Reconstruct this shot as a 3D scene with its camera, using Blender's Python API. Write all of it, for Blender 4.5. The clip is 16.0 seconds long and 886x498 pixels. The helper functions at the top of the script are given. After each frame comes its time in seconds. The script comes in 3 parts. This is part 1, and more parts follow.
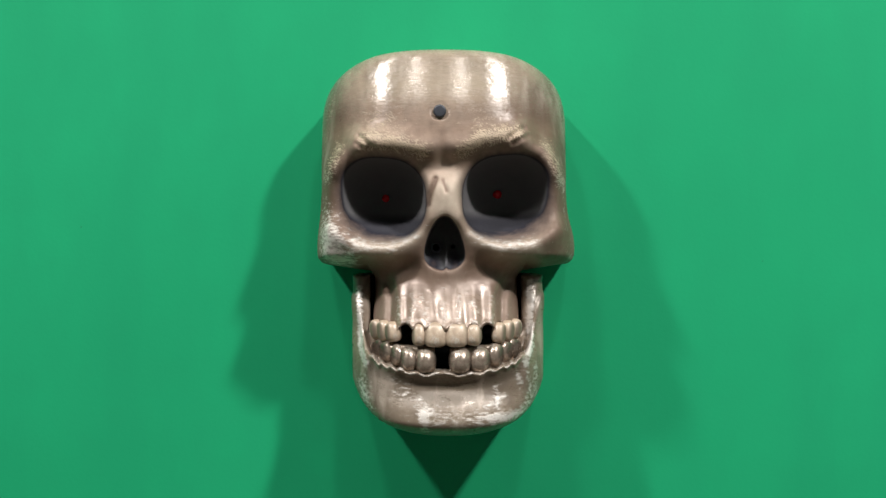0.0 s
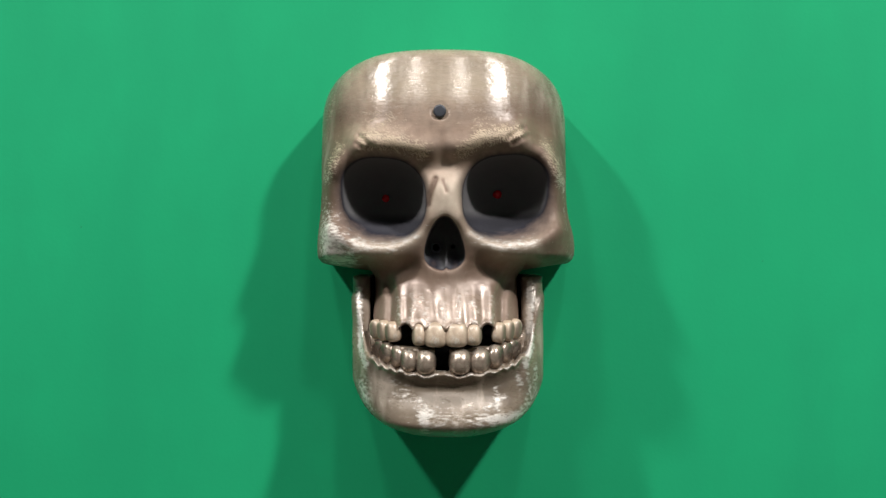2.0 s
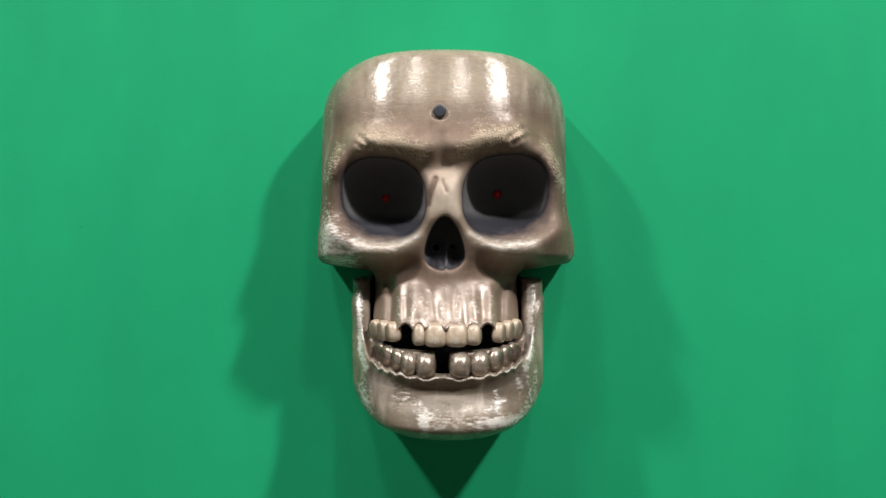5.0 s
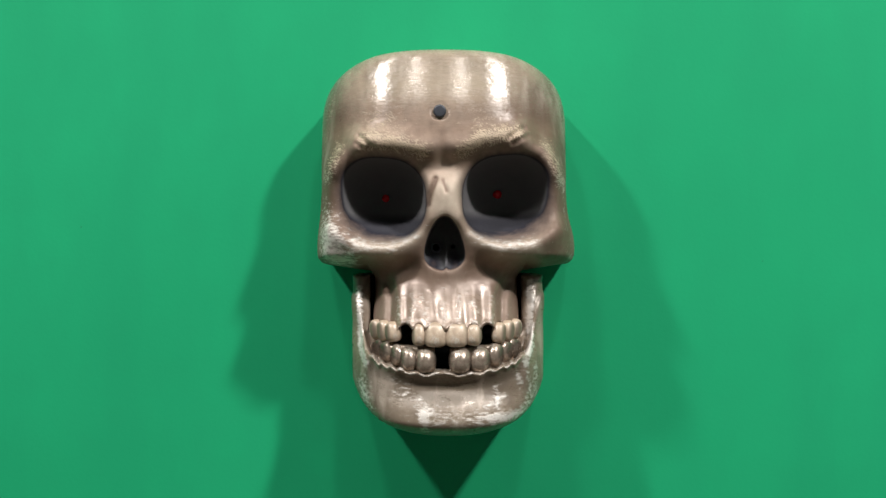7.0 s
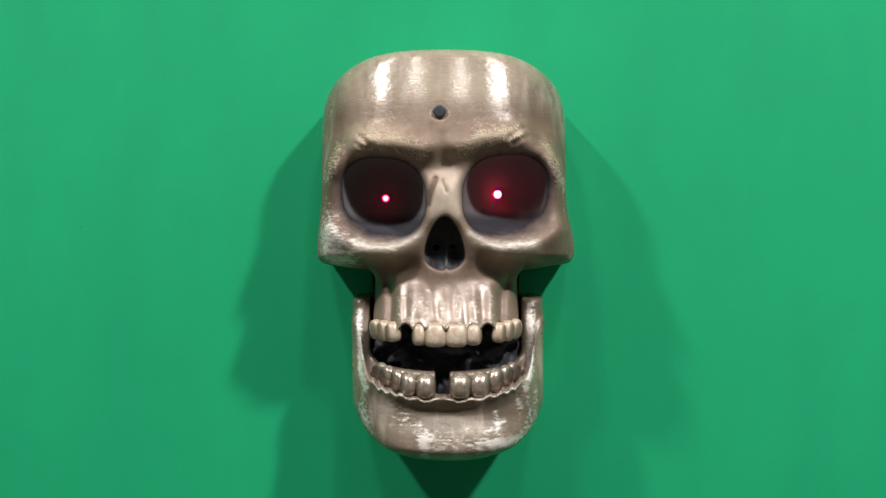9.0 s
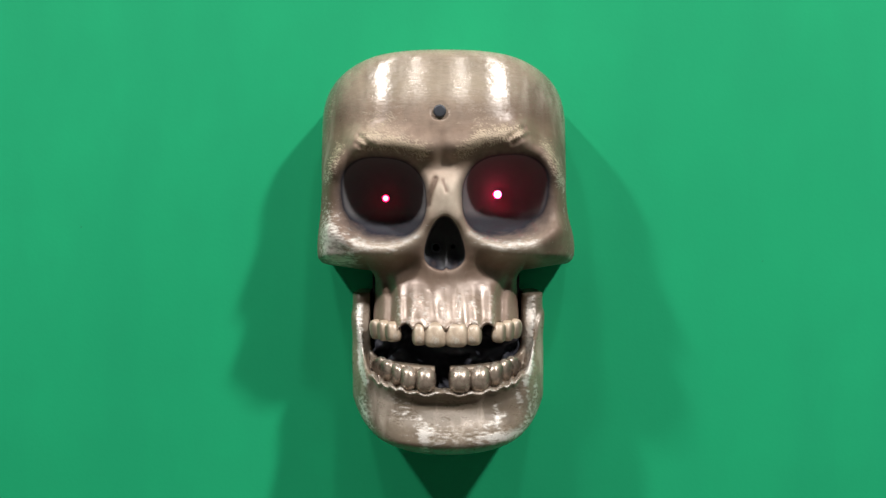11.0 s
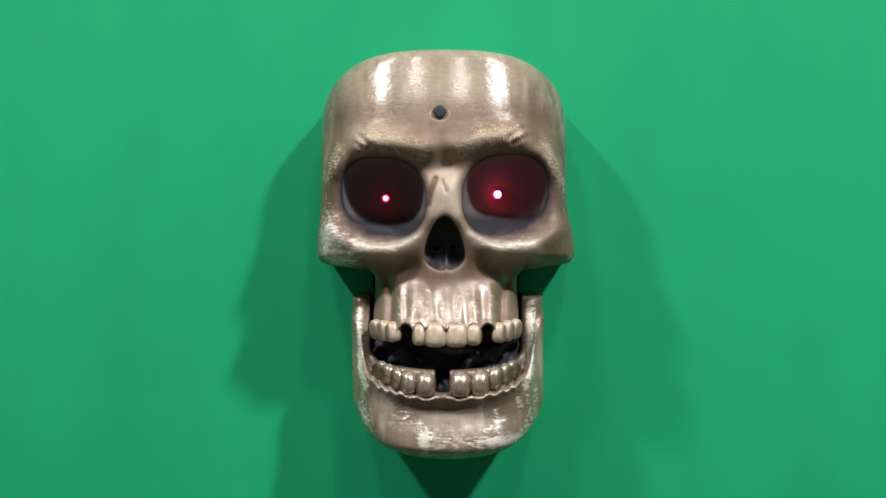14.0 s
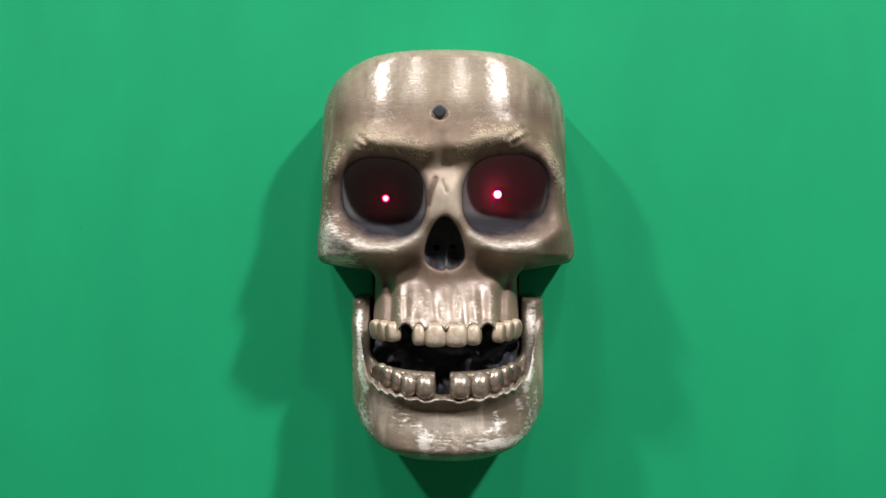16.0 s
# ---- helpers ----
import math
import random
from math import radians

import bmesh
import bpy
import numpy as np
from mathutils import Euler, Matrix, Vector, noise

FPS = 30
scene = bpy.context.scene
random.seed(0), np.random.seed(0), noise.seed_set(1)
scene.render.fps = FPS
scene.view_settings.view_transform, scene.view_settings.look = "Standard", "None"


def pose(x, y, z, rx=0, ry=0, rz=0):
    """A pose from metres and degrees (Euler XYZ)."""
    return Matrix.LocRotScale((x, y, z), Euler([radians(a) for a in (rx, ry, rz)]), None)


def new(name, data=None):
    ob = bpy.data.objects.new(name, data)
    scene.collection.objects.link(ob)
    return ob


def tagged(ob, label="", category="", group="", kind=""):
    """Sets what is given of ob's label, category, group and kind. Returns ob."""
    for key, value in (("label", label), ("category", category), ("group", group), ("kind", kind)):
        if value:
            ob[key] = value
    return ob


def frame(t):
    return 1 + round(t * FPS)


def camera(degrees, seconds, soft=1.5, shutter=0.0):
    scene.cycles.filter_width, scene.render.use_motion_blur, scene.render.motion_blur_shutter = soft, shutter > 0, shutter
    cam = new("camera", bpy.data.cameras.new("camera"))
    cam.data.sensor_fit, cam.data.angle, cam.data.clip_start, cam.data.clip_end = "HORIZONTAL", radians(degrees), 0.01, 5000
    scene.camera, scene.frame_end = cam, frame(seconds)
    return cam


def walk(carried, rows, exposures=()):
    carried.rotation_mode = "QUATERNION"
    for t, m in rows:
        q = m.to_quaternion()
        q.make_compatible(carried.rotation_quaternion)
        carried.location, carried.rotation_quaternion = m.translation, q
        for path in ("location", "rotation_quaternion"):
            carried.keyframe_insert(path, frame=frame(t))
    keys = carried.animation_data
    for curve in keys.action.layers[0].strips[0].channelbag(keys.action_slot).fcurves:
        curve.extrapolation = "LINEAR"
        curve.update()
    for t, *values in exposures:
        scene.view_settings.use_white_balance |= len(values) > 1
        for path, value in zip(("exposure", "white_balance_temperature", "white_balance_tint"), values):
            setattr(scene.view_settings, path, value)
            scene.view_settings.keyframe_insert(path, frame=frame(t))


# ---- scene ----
MM = 0.001
EYE = 1.45                      # height of the lens above the floor
cam = camera(50, 16.0)
walk(cam, [(0.0, pose(0, -0.680, EYE, 90, 0, 0)), (16.0, pose(0, -0.680, EYE, 90, 0, 0))])

# ---- light ----
world = bpy.data.worlds.new("world")
scene.world = world
world.use_nodes = True
world.node_tree.nodes["Background"].inputs[0].default_value = (0.9, 0.95, 1.0, 1)
world.node_tree.nodes["Background"].inputs[1].default_value = 0.01
scene.view_settings.exposure = -0.75
CEILING = EYE + 1.25


def downlight(x, y, watts, wide, deep):
    data = bpy.data.lights.new("downlight", "AREA")
    data.shape, data.size, data.size_y, data.energy, data.color = "RECTANGLE", wide, deep, watts, (1.0, 0.975, 0.965)
    ob = new("downlight", data)
    ob.matrix_world = pose(x, y, CEILING - 0.012)
    return ob


for row in ((0.89, -1.02, 56, 0.10, 0.13), (-0.93, -0.82, 35, 0.10, 0.13), (0.24, -1.02, 8.5, 0.11, 0.14), (-0.34, -0.82, 8, 0.11, 0.14)):
    downlight(*row)


# ---- materials ----
def material(name):
    m = bpy.data.materials.new(name)
    m.use_nodes = True
    nt = m.node_tree
    return m, nt, nt.nodes["Principled BSDF"]


def node(nt, kind, **values):
    n = nt.nodes.new(kind)
    for key, value in values.items():
        n.inputs[key.replace("_", " ")].default_value = value
    return n


def coords(nt, scale=(1, 1, 1)):
    t = nt.nodes.new("ShaderNodeTexCoord")
    m = nt.nodes.new("ShaderNodeMapping")
    m.inputs["Scale"].default_value = scale
    nt.links.new(t.outputs["Object"], m.inputs["Vector"])
    return m.outputs["Vector"]


def noise_tex(nt, scale, detail=4.0, stretch=(1, 1, 1), rough=0.55):
    n = node(nt, "ShaderNodeTexNoise", Scale=scale, Detail=detail, Roughness=rough)
    nt.links.new(coords(nt, stretch), n.inputs["Vector"])
    return n.outputs["Fac"]


def ramp(nt, fac, a, b, lo=0.0, hi=1.0):
    n = nt.nodes.new("ShaderNodeMapRange")
    for i, v in enumerate((a, b, lo, hi)):
        n.inputs[i + 1].default_value = v
    nt.links.new(fac, n.inputs[0])
    return n.outputs[0]


def mathn(nt, op, a, b):
    n = nt.nodes.new("ShaderNodeMath")
    n.operation = op
    for i, v in enumerate((a, b)):
        if isinstance(v, (int, float)):
            n.inputs[i].default_value = v
        else:
            nt.links.new(v, n.inputs[i])
    return n.outputs[0]


def mix(nt, fac, a, b):
    n = nt.nodes.new("ShaderNodeMix")
    n.data_type = "RGBA"
    for key, v in ((0, fac), (6, a), (7, b)):
        if isinstance(v, (int, float)):
            n.inputs[key].default_value = v
        elif isinstance(v, tuple):
            n.inputs[key].default_value = (*v, 1)
        else:
            nt.links.new(v, n.inputs[key])
    return n.outputs[2]


def bump(nt, height, strength, distance, bsdf, before=None):
    n = node(nt, "ShaderNodeBump", Strength=strength, Distance=distance)
    nt.links.new(height, n.inputs["Height"])
    if before is not None:
        nt.links.new(before, n.inputs["Normal"])
    nt.links.new(n.outputs[0], bsdf.inputs["Normal"])
    return n.outputs[0]


def attribute(nt, name):
    n = nt.nodes.new("ShaderNodeAttribute")
    n.attribute_name = name
    return n.outputs["Fac"]


def green_wall_paint():
    m, nt, b = material("green_wall_paint")
    big = noise_tex(nt, 3.0, 3)
    fine = noise_tex(nt, 40.0, 5)
    roller = noise_tex(nt, 16.0, 5, (1.0, 1.0, 0.28), 0.6)
    c = mix(nt, ramp(nt, big, 0.3, 0.7), (0.010, 0.43, 0.176), (0.013, 0.47, 0.197))
    c = mix(nt, ramp(nt, roller, 0.40, 0.66, 0.0, 0.55), c, (0.010, 0.385, 0.166))
    speck = ramp(nt, noise_tex(nt, 130.0, 2), 0.775, 0.80, 0.0, 0.6)
    c = mix(nt, speck, c, (0.02, 0.16, 0.07))
    c = mix(nt, ramp(nt, fine, 0.35, 0.75, 0.0, 0.35), c, (0.013, 0.40, 0.172))
    nt.links.new(c, b.inputs["Base Color"])
    b.inputs["Roughness"].default_value = 0.75
    b.inputs["Specular IOR Level"].default_value = 0.25
    bump(nt, noise_tex(nt, 350.0, 3), 0.15, 0.0006, b, bump(nt, big, 0.3, 0.01, b))
    return m


def bone_paint():
    """Taupe resin with a brown wash, black sockets and silver dry-brushing. Some shade and highlights are put into
    its colour.
    """
    m, nt, b = material("bone_paint")
    big = noise_tex(nt, 22.0, 4)
    fine = noise_tex(nt, 160.0, 5)
    wave = node(nt, "ShaderNodeTexWave", Scale=250.0, Distortion=16.0, Detail=3.0, Detail_Scale=0.9)
    wave.bands_direction = "DIAGONAL"
    nt.links.new(coords(nt, (1.0, 0.4, 1.3)), wave.inputs["Vector"])
    hatch = mathn(nt, "ADD", mathn(nt, "MULTIPLY", ramp(nt, noise_tex(nt, 560.0, 6, (0.35, 0.6, 1.0), 0.70), 0.24, 0.76), 0.62), mathn(nt, "MULTIPLY", mix(nt, mathn(nt, "MULTIPLY", attribute(nt, "gold"), ramp(nt, attribute(nt, "pale"), 0.1, 0.6)), (0.5, 0.5, 0.5), wave.outputs["Fac"]), 0.38))
    c = mix(nt, ramp(nt, big, 0.3, 0.7), (0.35, 0.240, 0.178), (0.55, 0.40, 0.305))
    c = mix(nt, mathn(nt, "MULTIPLY", attribute(nt, "olive"), ramp(nt, noise_tex(nt, 35.0, 4, (1, 1, 0.5)), 0.3, 0.65, 0.45, 0.9)), c, (0.42, 0.342, 0.245))
    c = mix(nt, ramp(nt, fine, 0.38, 0.72, 0.0, 0.6), c, (0.19, 0.132, 0.100))
    # brown wash, with shade of hollows and undersides in the same layer
    wash_shade = mathn(nt, "MULTIPLY", attribute(nt, "wash_shade"), ramp(nt, big, 0.2, 0.7, 0.6, 1.0))
    wash_shade = mathn(nt, "MAXIMUM", wash_shade, ramp(nt, noise_tex(nt, 48.0, 5, (1, 1, 0.6)), 0.50, 0.72, 0.0, 0.55))
    c = mix(nt, wash_shade, c, mix(nt, attribute(nt, "olive"), (0.178, 0.115, 0.080), (0.152, 0.121, 0.086)))
    c = mix(nt, mathn(nt, "MULTIPLY", attribute(nt, "cream"), ramp(nt, fine, 0.25, 0.6, 0.6, 1.0)), c, (0.70, 0.585, 0.46))
    # dry-brushing, with some painted highlights in the same layer
    pale = ramp(nt, mathn(nt, "ADD", mathn(nt, "MULTIPLY", attribute(nt, "pale"), 0.40), hatch), 0.67, 0.90)
    matte = attribute(nt, "matte")
    c = mix(nt, pale, c, mix(nt, attribute(nt, "gold"), (0.84, 0.78, 0.71), (0.63, 0.50, 0.36)))
    drip = ramp(nt, noise_tex(nt, 90.0, 4, (1.0, 0.6, 0.22)), 0.52, 0.70, 0.0, 0.75)
    drip = mathn(nt, "MULTIPLY", drip, ramp(nt, attribute(nt, "olive"), 0.0, 0.7, 0.22, 0.9))
    c = mix(nt, drip, c, (0.59, 0.49, 0.40))
    # airbrushed sockets and nose; gum shadow line and mouth inside darkened here too
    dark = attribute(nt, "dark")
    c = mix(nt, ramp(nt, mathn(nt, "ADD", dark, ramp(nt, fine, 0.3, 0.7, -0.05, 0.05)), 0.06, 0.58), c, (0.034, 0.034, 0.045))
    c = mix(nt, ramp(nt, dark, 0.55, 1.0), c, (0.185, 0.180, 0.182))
    nt.links.new(c, b.inputs["Base Color"])
    rough = ramp(nt, fine, 0.3, 0.7, 0.15, 0.26)
    rough = mathn(nt, "ADD", rough, ramp(nt, hatch, 0.42, 0.62, 0.0, 0.14))
    rough = mathn(nt, "ADD", rough, ramp(nt, dark, 0.1, 0.5, 0.0, 0.42))
    rough = mathn(nt, "ADD", rough, ramp(nt, attribute(nt, "matte"), 0.0, 1.0, 0.0, 0.08))
    flat = attribute(nt, "flat")
    rough = mathn(nt, "ADD", rough, mathn(nt, "MULTIPLY", flat, 0.20))
    nt.links.new(rough, b.inputs["Roughness"])
    tangent = nt.nodes.new("ShaderNodeTangent")
    tangent.direction_type, tangent.axis = "RADIAL", "Z"
    nt.links.new(tangent.outputs[0], b.inputs["Tangent"])
    nt.links.new(ramp(nt, matte, 0.0, 1.0, 0.9, 0.1), b.inputs["Anisotropic"])
    b.inputs["Anisotropic Rotation"].default_value = 0.25
    metal = mathn(nt, "MULTIPLY", matte, ramp(nt, pale, 0.2, 1.0, 0.15, 0.20))
    nt.links.new(mathn(nt, "ADD", metal, 0.06), b.inputs["Metallic"])
    gloss = mathn(nt, "MULTIPLY", ramp(nt, matte, 0.0, 1.0, 0.72, 0.95), ramp(nt, dark, 0.1, 0.5, 1.0, 0.25))
    gloss = mathn(nt, "MULTIPLY", gloss, ramp(nt, flat, 0.0, 1.0, 1.0, 0.55))
    nt.links.new(gloss, b.inputs["Specular IOR Level"])
    groove = mathn(nt, "MULTIPLY", noise_tex(nt, 800.0, 3, (0.22, 0.3, 1.0)), ramp(nt, matte, 0.0, 0.6, 1.0, 0.0))
    n1 = bump(nt, groove, 0.24, 0.0005, b)
    n1 = bump(nt, pale, 0.35, 0.0004, b, n1)
    bump(nt, fine, 0.24, 0.0008, b, n1)
    return m


def plain(name, colour, rough, metal=0.0, relief=0.0, scale=300.0):
    m, nt, b = material(name)
    f = noise_tex(nt, scale, 4)
    dim = tuple(0.75 * v for v in colour)
    nt.links.new(mix(nt, ramp(nt, f, 0.3, 0.7), dim, colour), b.inputs["Base Color"])
    b.inputs["Roughness"].default_value, b.inputs["Metallic"].default_value = rough, metal
    if relief:
        bump(nt, f, relief, 0.001, b)
    return m


def led_glass(strength):
    """Red lens: the half about local -Y glows, the other half is unlit."""
    m, nt, b = material("led_glass")
    t = nt.nodes.new("ShaderNodeTexCoord")
    s = nt.nodes.new("ShaderNodeSeparateXYZ")
    nt.links.new(t.outputs["Object"], s.inputs[0])
    side = mathn(nt, "MULTIPLY", s.outputs[1], -1.0)
    b.inputs["Base Color"].default_value = (0.80, 0.015, 0.024, 1)
    b.inputs["Roughness"].default_value = 0.12
    hot = ramp(nt, side, 0.0017, 0.0021)
    nt.links.new(mix(nt, hot, (1.0, 0.002, 0.06), (1.0, 0.15, 0.21)), b.inputs["Emission Color"])
    nt.links.new(ramp(nt, side, 0.0009, 0.0014, 0.0, strength), b.inputs["Emission Strength"])
    return m


def tooth_paint(name, light, shade, rough, metal):
    m, nt, b = material(name)
    f = noise_tex(nt, 200.0, 4)
    g = noise_tex(nt, 900.0, 3)
    c = mix(nt, ramp(nt, f, 0.3, 0.7), shade, light)
    # sides of the tooth darkened: shade between neighbours, in the colour
    c = mix(nt, attribute(nt, "wash_shade"), c, tuple(0.35 * v for v in shade))
    # highlight of the tooth, painted as a pale patch
    c = mix(nt, ramp(nt, mathn(nt, "ADD", mathn(nt, "MULTIPLY", attribute(nt, "pale"), 0.50), g), 0.72, 0.92), c, (0.72, 0.64, 0.54))
    nt.links.new(c, b.inputs["Base Color"])
    nt.links.new(ramp(nt, f, 0.3, 0.7, rough, rough + 0.15), b.inputs["Roughness"])
    b.inputs["Specular IOR Level"].default_value = 0.9
    b.inputs["Metallic"].default_value = metal
    bump(nt, f, 0.25, 0.0008, b, bump(nt, g, 0.08, 0.0003, b))
    return m


IVORY = tooth_paint("ivory_tooth_paint", (0.76, 0.60, 0.44), (0.50, 0.375, 0.27), 0.30, 0.05)
DULL = tooth_paint("grey_tooth_paint", (0.46, 0.37, 0.29), (0.25, 0.19, 0.145), 0.20, 0.45)
GREEN = green_wall_paint()
BONE = bone_paint()
BLACK = plain("black_plastic", (0.012, 0.012, 0.014), 0.5, 0, 0.1)
CLOTH = plain("black_cloth", (0.046, 0.047, 0.062), 0.6, 0, 0.3, 500.0)
RUBBER = plain("grey_rubber", (0.075, 0.080, 0.095), 0.35, 0, 0.05)
CABLE = plain("red_cable", (0.10, 0.010, 0.012), 0.4)
LEDGLASS = (led_glass(15.0), led_glass(50.0))
WHITE = plain("grey_plaster", (0.24, 0.24, 0.24), 0.9, 0, 0.1, 20.0)
FLOOR = plain("floor_boards", (0.12, 0.09, 0.065), 0.5, 0, 0.1, 12.0)


# ---- building ----
def link_mesh(name, bm, mat, parent=None, label="", smooth=True):
    me = bpy.data.meshes.new(name)
    bm.to_mesh(me)
    bm.free()
    if smooth:
        me.polygons.foreach_set("use_smooth", [True] * len(me.polygons))
    me.materials.append(mat)
    ob = new(name, me)
    ob.parent = parent
    return tagged(ob, label)


def part(name, bm, mat, parent, label="", at=None):
    ob = link_mesh(name, bm, mat, parent, label)
    if at is not None:
        ob.location = at
    return ob


def slab(name, x0, x1, y0, y1, z0, z1, mat, label, category):
    bm = bmesh.new()
    bmesh.ops.create_cube(bm, size=1)
    for v in bm.verts:
        v.co = (x0 + (v.co.x + 0.5) * (x1 - x0), y0 + (v.co.y + 0.5) * (y1 - y0), z0 + (v.co.z + 0.5) * (z1 - z0))
    return tagged(link_mesh(name, bm, mat, None, "", False), label, category, "", "structure")


slab("wall_north", -1.9, 1.9, 0.0, 0.12, 0, CEILING, GREEN, "bright green matte wall behind the skull", "wall")
slab("wall_south", -1.9, 1.9, -3.32, -3.2, 0, CEILING, WHITE, "plain grey plaster wall", "wall")
slab("wall_west", -2.02, -1.9, -3.32, 0.12, 0, CEILING, WHITE, "plain off-white plaster wall", "wall")
slab("wall_east", 1.9, 2.02, -3.32, 0.12, 0, CEILING, WHITE, "plain off-white plaster wall", "wall")
slab("floor", -2.02, 2.02, -3.32, 0.12, -0.1, 0, FLOOR, "brown wooden floor", "floor")
slab("ceiling", -2.02, 2.02, -3.32, 0.12, CEILING, CEILING + 0.1, WHITE, "plain white ceiling", "ceiling")


# Solids as fields in millimetres: x to the right, d out of the wall, z up; negative inside.
def smax(a, b, k):
    h = np.maximum(k - np.abs(a - b), 0) / k
    return np.maximum(a, b) + h * h * k * 0.25


def smin(a, b, k):
    return -smax(-a, -b, k)


def bell(v, s):
    return np.exp(-0.5 * (v / s) ** 2)


def soft(v, k):
    """A straight slope that sets in gently at zero."""
    return k * np.logaddexp(0, v / k)


def step(v, a, b):
    t = np.clip((v - a) / (b - a), 0, 1)
    return t * t * (3 - 2 * t)


def stroke(x, z, points, s):
    """A soft ridge along a line of points."""
    best = np.full(np.broadcast(x, z).shape, 1e9)
    for (ax, az), (bx, bz) in zip(points, points[1:]):
        ex, ez = bx - ax, bz - az
        t = np.clip(((x - ax) * ex + (z - az) * ez) / (ex * ex + ez * ez), 0, 1)
        best = np.minimum(best, (x - ax - t * ex) ** 2 + (z - az - t * ez) ** 2)
    return np.exp(-0.5 * best / (s * s))


def oval(u, v, a, b, n):
    return (np.abs(u / a) ** n + np.abs(v / b) ** n) ** (1 / n) - 1


def skin(name, field, low, high, h, mat, parent, paint, label=""):
    """The surface on which a field is zero, as one mesh, with its paint layers."""
    axes = [np.arange(a - h, b + 1.5 * h, h) for a, b in zip(low, high)]
    f = field(axes[0][:, None, None], axes[1][None, :, None], axes[2][None, None, :])
    f[0], f[-1], f[:, 0], f[:, -1], f[:, :, 0], f[:, :, -1] = (9.0,) * 6
    s = f < 0
    n = [k - 1 for k in f.shape]
    corners = [(i, j, k) for i in (0, 1) for j in (0, 1) for k in (0, 1)]
    count = sum(s[i:i + n[0], j:j + n[1], k:k + n[2]].astype(np.int8) for i, j, k in corners)
    cells = np.argwhere((count > 0) & (count < 8))
    index = np.full(n, -1, np.int64)
    index[tuple(cells.T)] = np.arange(len(cells))
    val = np.stack([f[cells[:, 0] + i, cells[:, 1] + j, cells[:, 2] + k] for i, j, k in corners], 1)
    total, hits = np.zeros((len(cells), 3)), np.zeros(len(cells))
    for p in range(8):
        for q in range(p + 1, 8):
            a, b = np.array(corners[p]), np.array(corners[q])
            if np.abs(a - b).sum() == 1:
                cross = (val[:, p] < 0) != (val[:, q] < 0)
                t = np.where(cross, val[:, p] / np.where(cross, val[:, p] - val[:, q], 1), 0)
                total += np.where(cross[:, None], a + t[:, None] * (b - a), 0)
                hits += cross
    co = cells + total / hits[:, None]
    co = np.stack([axes[k][0] + co[:, k] * h for k in range(3)], 1)
    quads = []
    for axis in range(3):
        u, v = [(1, 2), (2, 0), (0, 1)][axis]
        lo, hi = [slice(None)] * 3, [slice(None)] * 3
        lo[axis], hi[axis] = slice(0, -1), slice(1, None)
        a, b = s[tuple(lo)], s[tuple(hi)]
        e = np.argwhere(a != b)
        inside = a[tuple(e.T)]
        ring = []
        for du, dv in ((-1, -1), (0, -1), (0, 0), (-1, 0)):
            c = e.copy()
            c[:, u] += du
            c[:, v] += dv
            ring.append(index[tuple(c.T)])
        ring = np.stack(ring, 1)
        quads.append(np.where(inside[:, None], ring, ring[:, ::-1]))
    quads = np.concatenate(quads)
    # d runs out of the wall, towards -y, which turns the faces over
    quads = quads[:, ::-1]
    me = bpy.data.meshes.new(name)
    me.vertices.add(len(co))
    me.vertices.foreach_set("co", (np.stack([co[:, 0], -co[:, 1], co[:, 2]], 1) * MM).ravel())
    me.loops.add(quads.size)
    me.loops.foreach_set("vertex_index", quads.ravel())
    me.polygons.add(len(quads))
    me.polygons.foreach_set("loop_start", np.arange(0, quads.size, 4))
    me.polygons.foreach_set("use_smooth", np.ones(len(quads), bool))
    me.update(calc_edges=True)
    for key, value in paint(co[:, 0], co[:, 1], co[:, 2]).items():
        me.attributes.new(key, "FLOAT", "POINT").data.foreach_set("value", np.clip(value, 0, 1).astype(np.float32))
    me.materials.append(mat)
    ob = new(name, me)
    ob.parent = parent
    return tagged(ob, label)


# ---- the skull ----
# centre x, centre z, half width, half height of the eye sockets at the brow
SOCKETS = ((-38.8, 31.5, 27.5, 26.0, 1), (40.8, 33.0, 28.0, 26.5, -1))
LEDS = ((-38.5, 34.0), (36.6, 36.6))


def socket_field(x, d, z, sock):
    cx, cz, a, b, side = sock
    t = np.clip((d - 40) / 38, 0, 1.3)
    ca, cb = a + 0.8 - 1.0 * (1 - t), b + 0.8 - 1.5 * (1 - t)
    u = x - cx - side * 1.0 * (1 - t)
    v = z - cz - 4.0 * (1 - t) + side * 0.06 * (x - cx)
    flat = np.abs(u / ca) ** 2.6 + np.abs(v / cb) ** 2.6
    return ((flat ** (2 / 2.6) + (np.clip(88 - d, 0, 99) / 48) ** 2) ** 0.5 - 1) * 21


def nose_field(x, d, z):
    w = 12.8 * np.clip(1 - 0.021 * z, 0.4, 1.15)
    f = oval(x - 1, z - 3.5, w, 17.2, 2.3) * 9
    septum = 3.5 * bell(x - 2.0, 1.1) * step(z, 12, -2)
    return smax(f, 58 - 0.48 * (z - 14) + septum - d, 4)


# the ridges of the tooth roots under the nose
ROOTS = ([(-27, -6), (-29, -30), (-27, -52)], [(-18, -6), (-19, -52)], [(-16, -14), (-13, -30), (-8.5, -52)], [(0, -4), (1, -52)],
         [(10, -6), (9.5, -52)], [(15, -4), (18, -24), (21, -52)], [(30, -6), (31, -30), (30, -52)])
# the hollows beside the outer teeth
HOLLOWS = ([(-37, -18), (-32.5, -32), (-32.5, -48)], [(43, -18), (37, -32), (36, -48)])
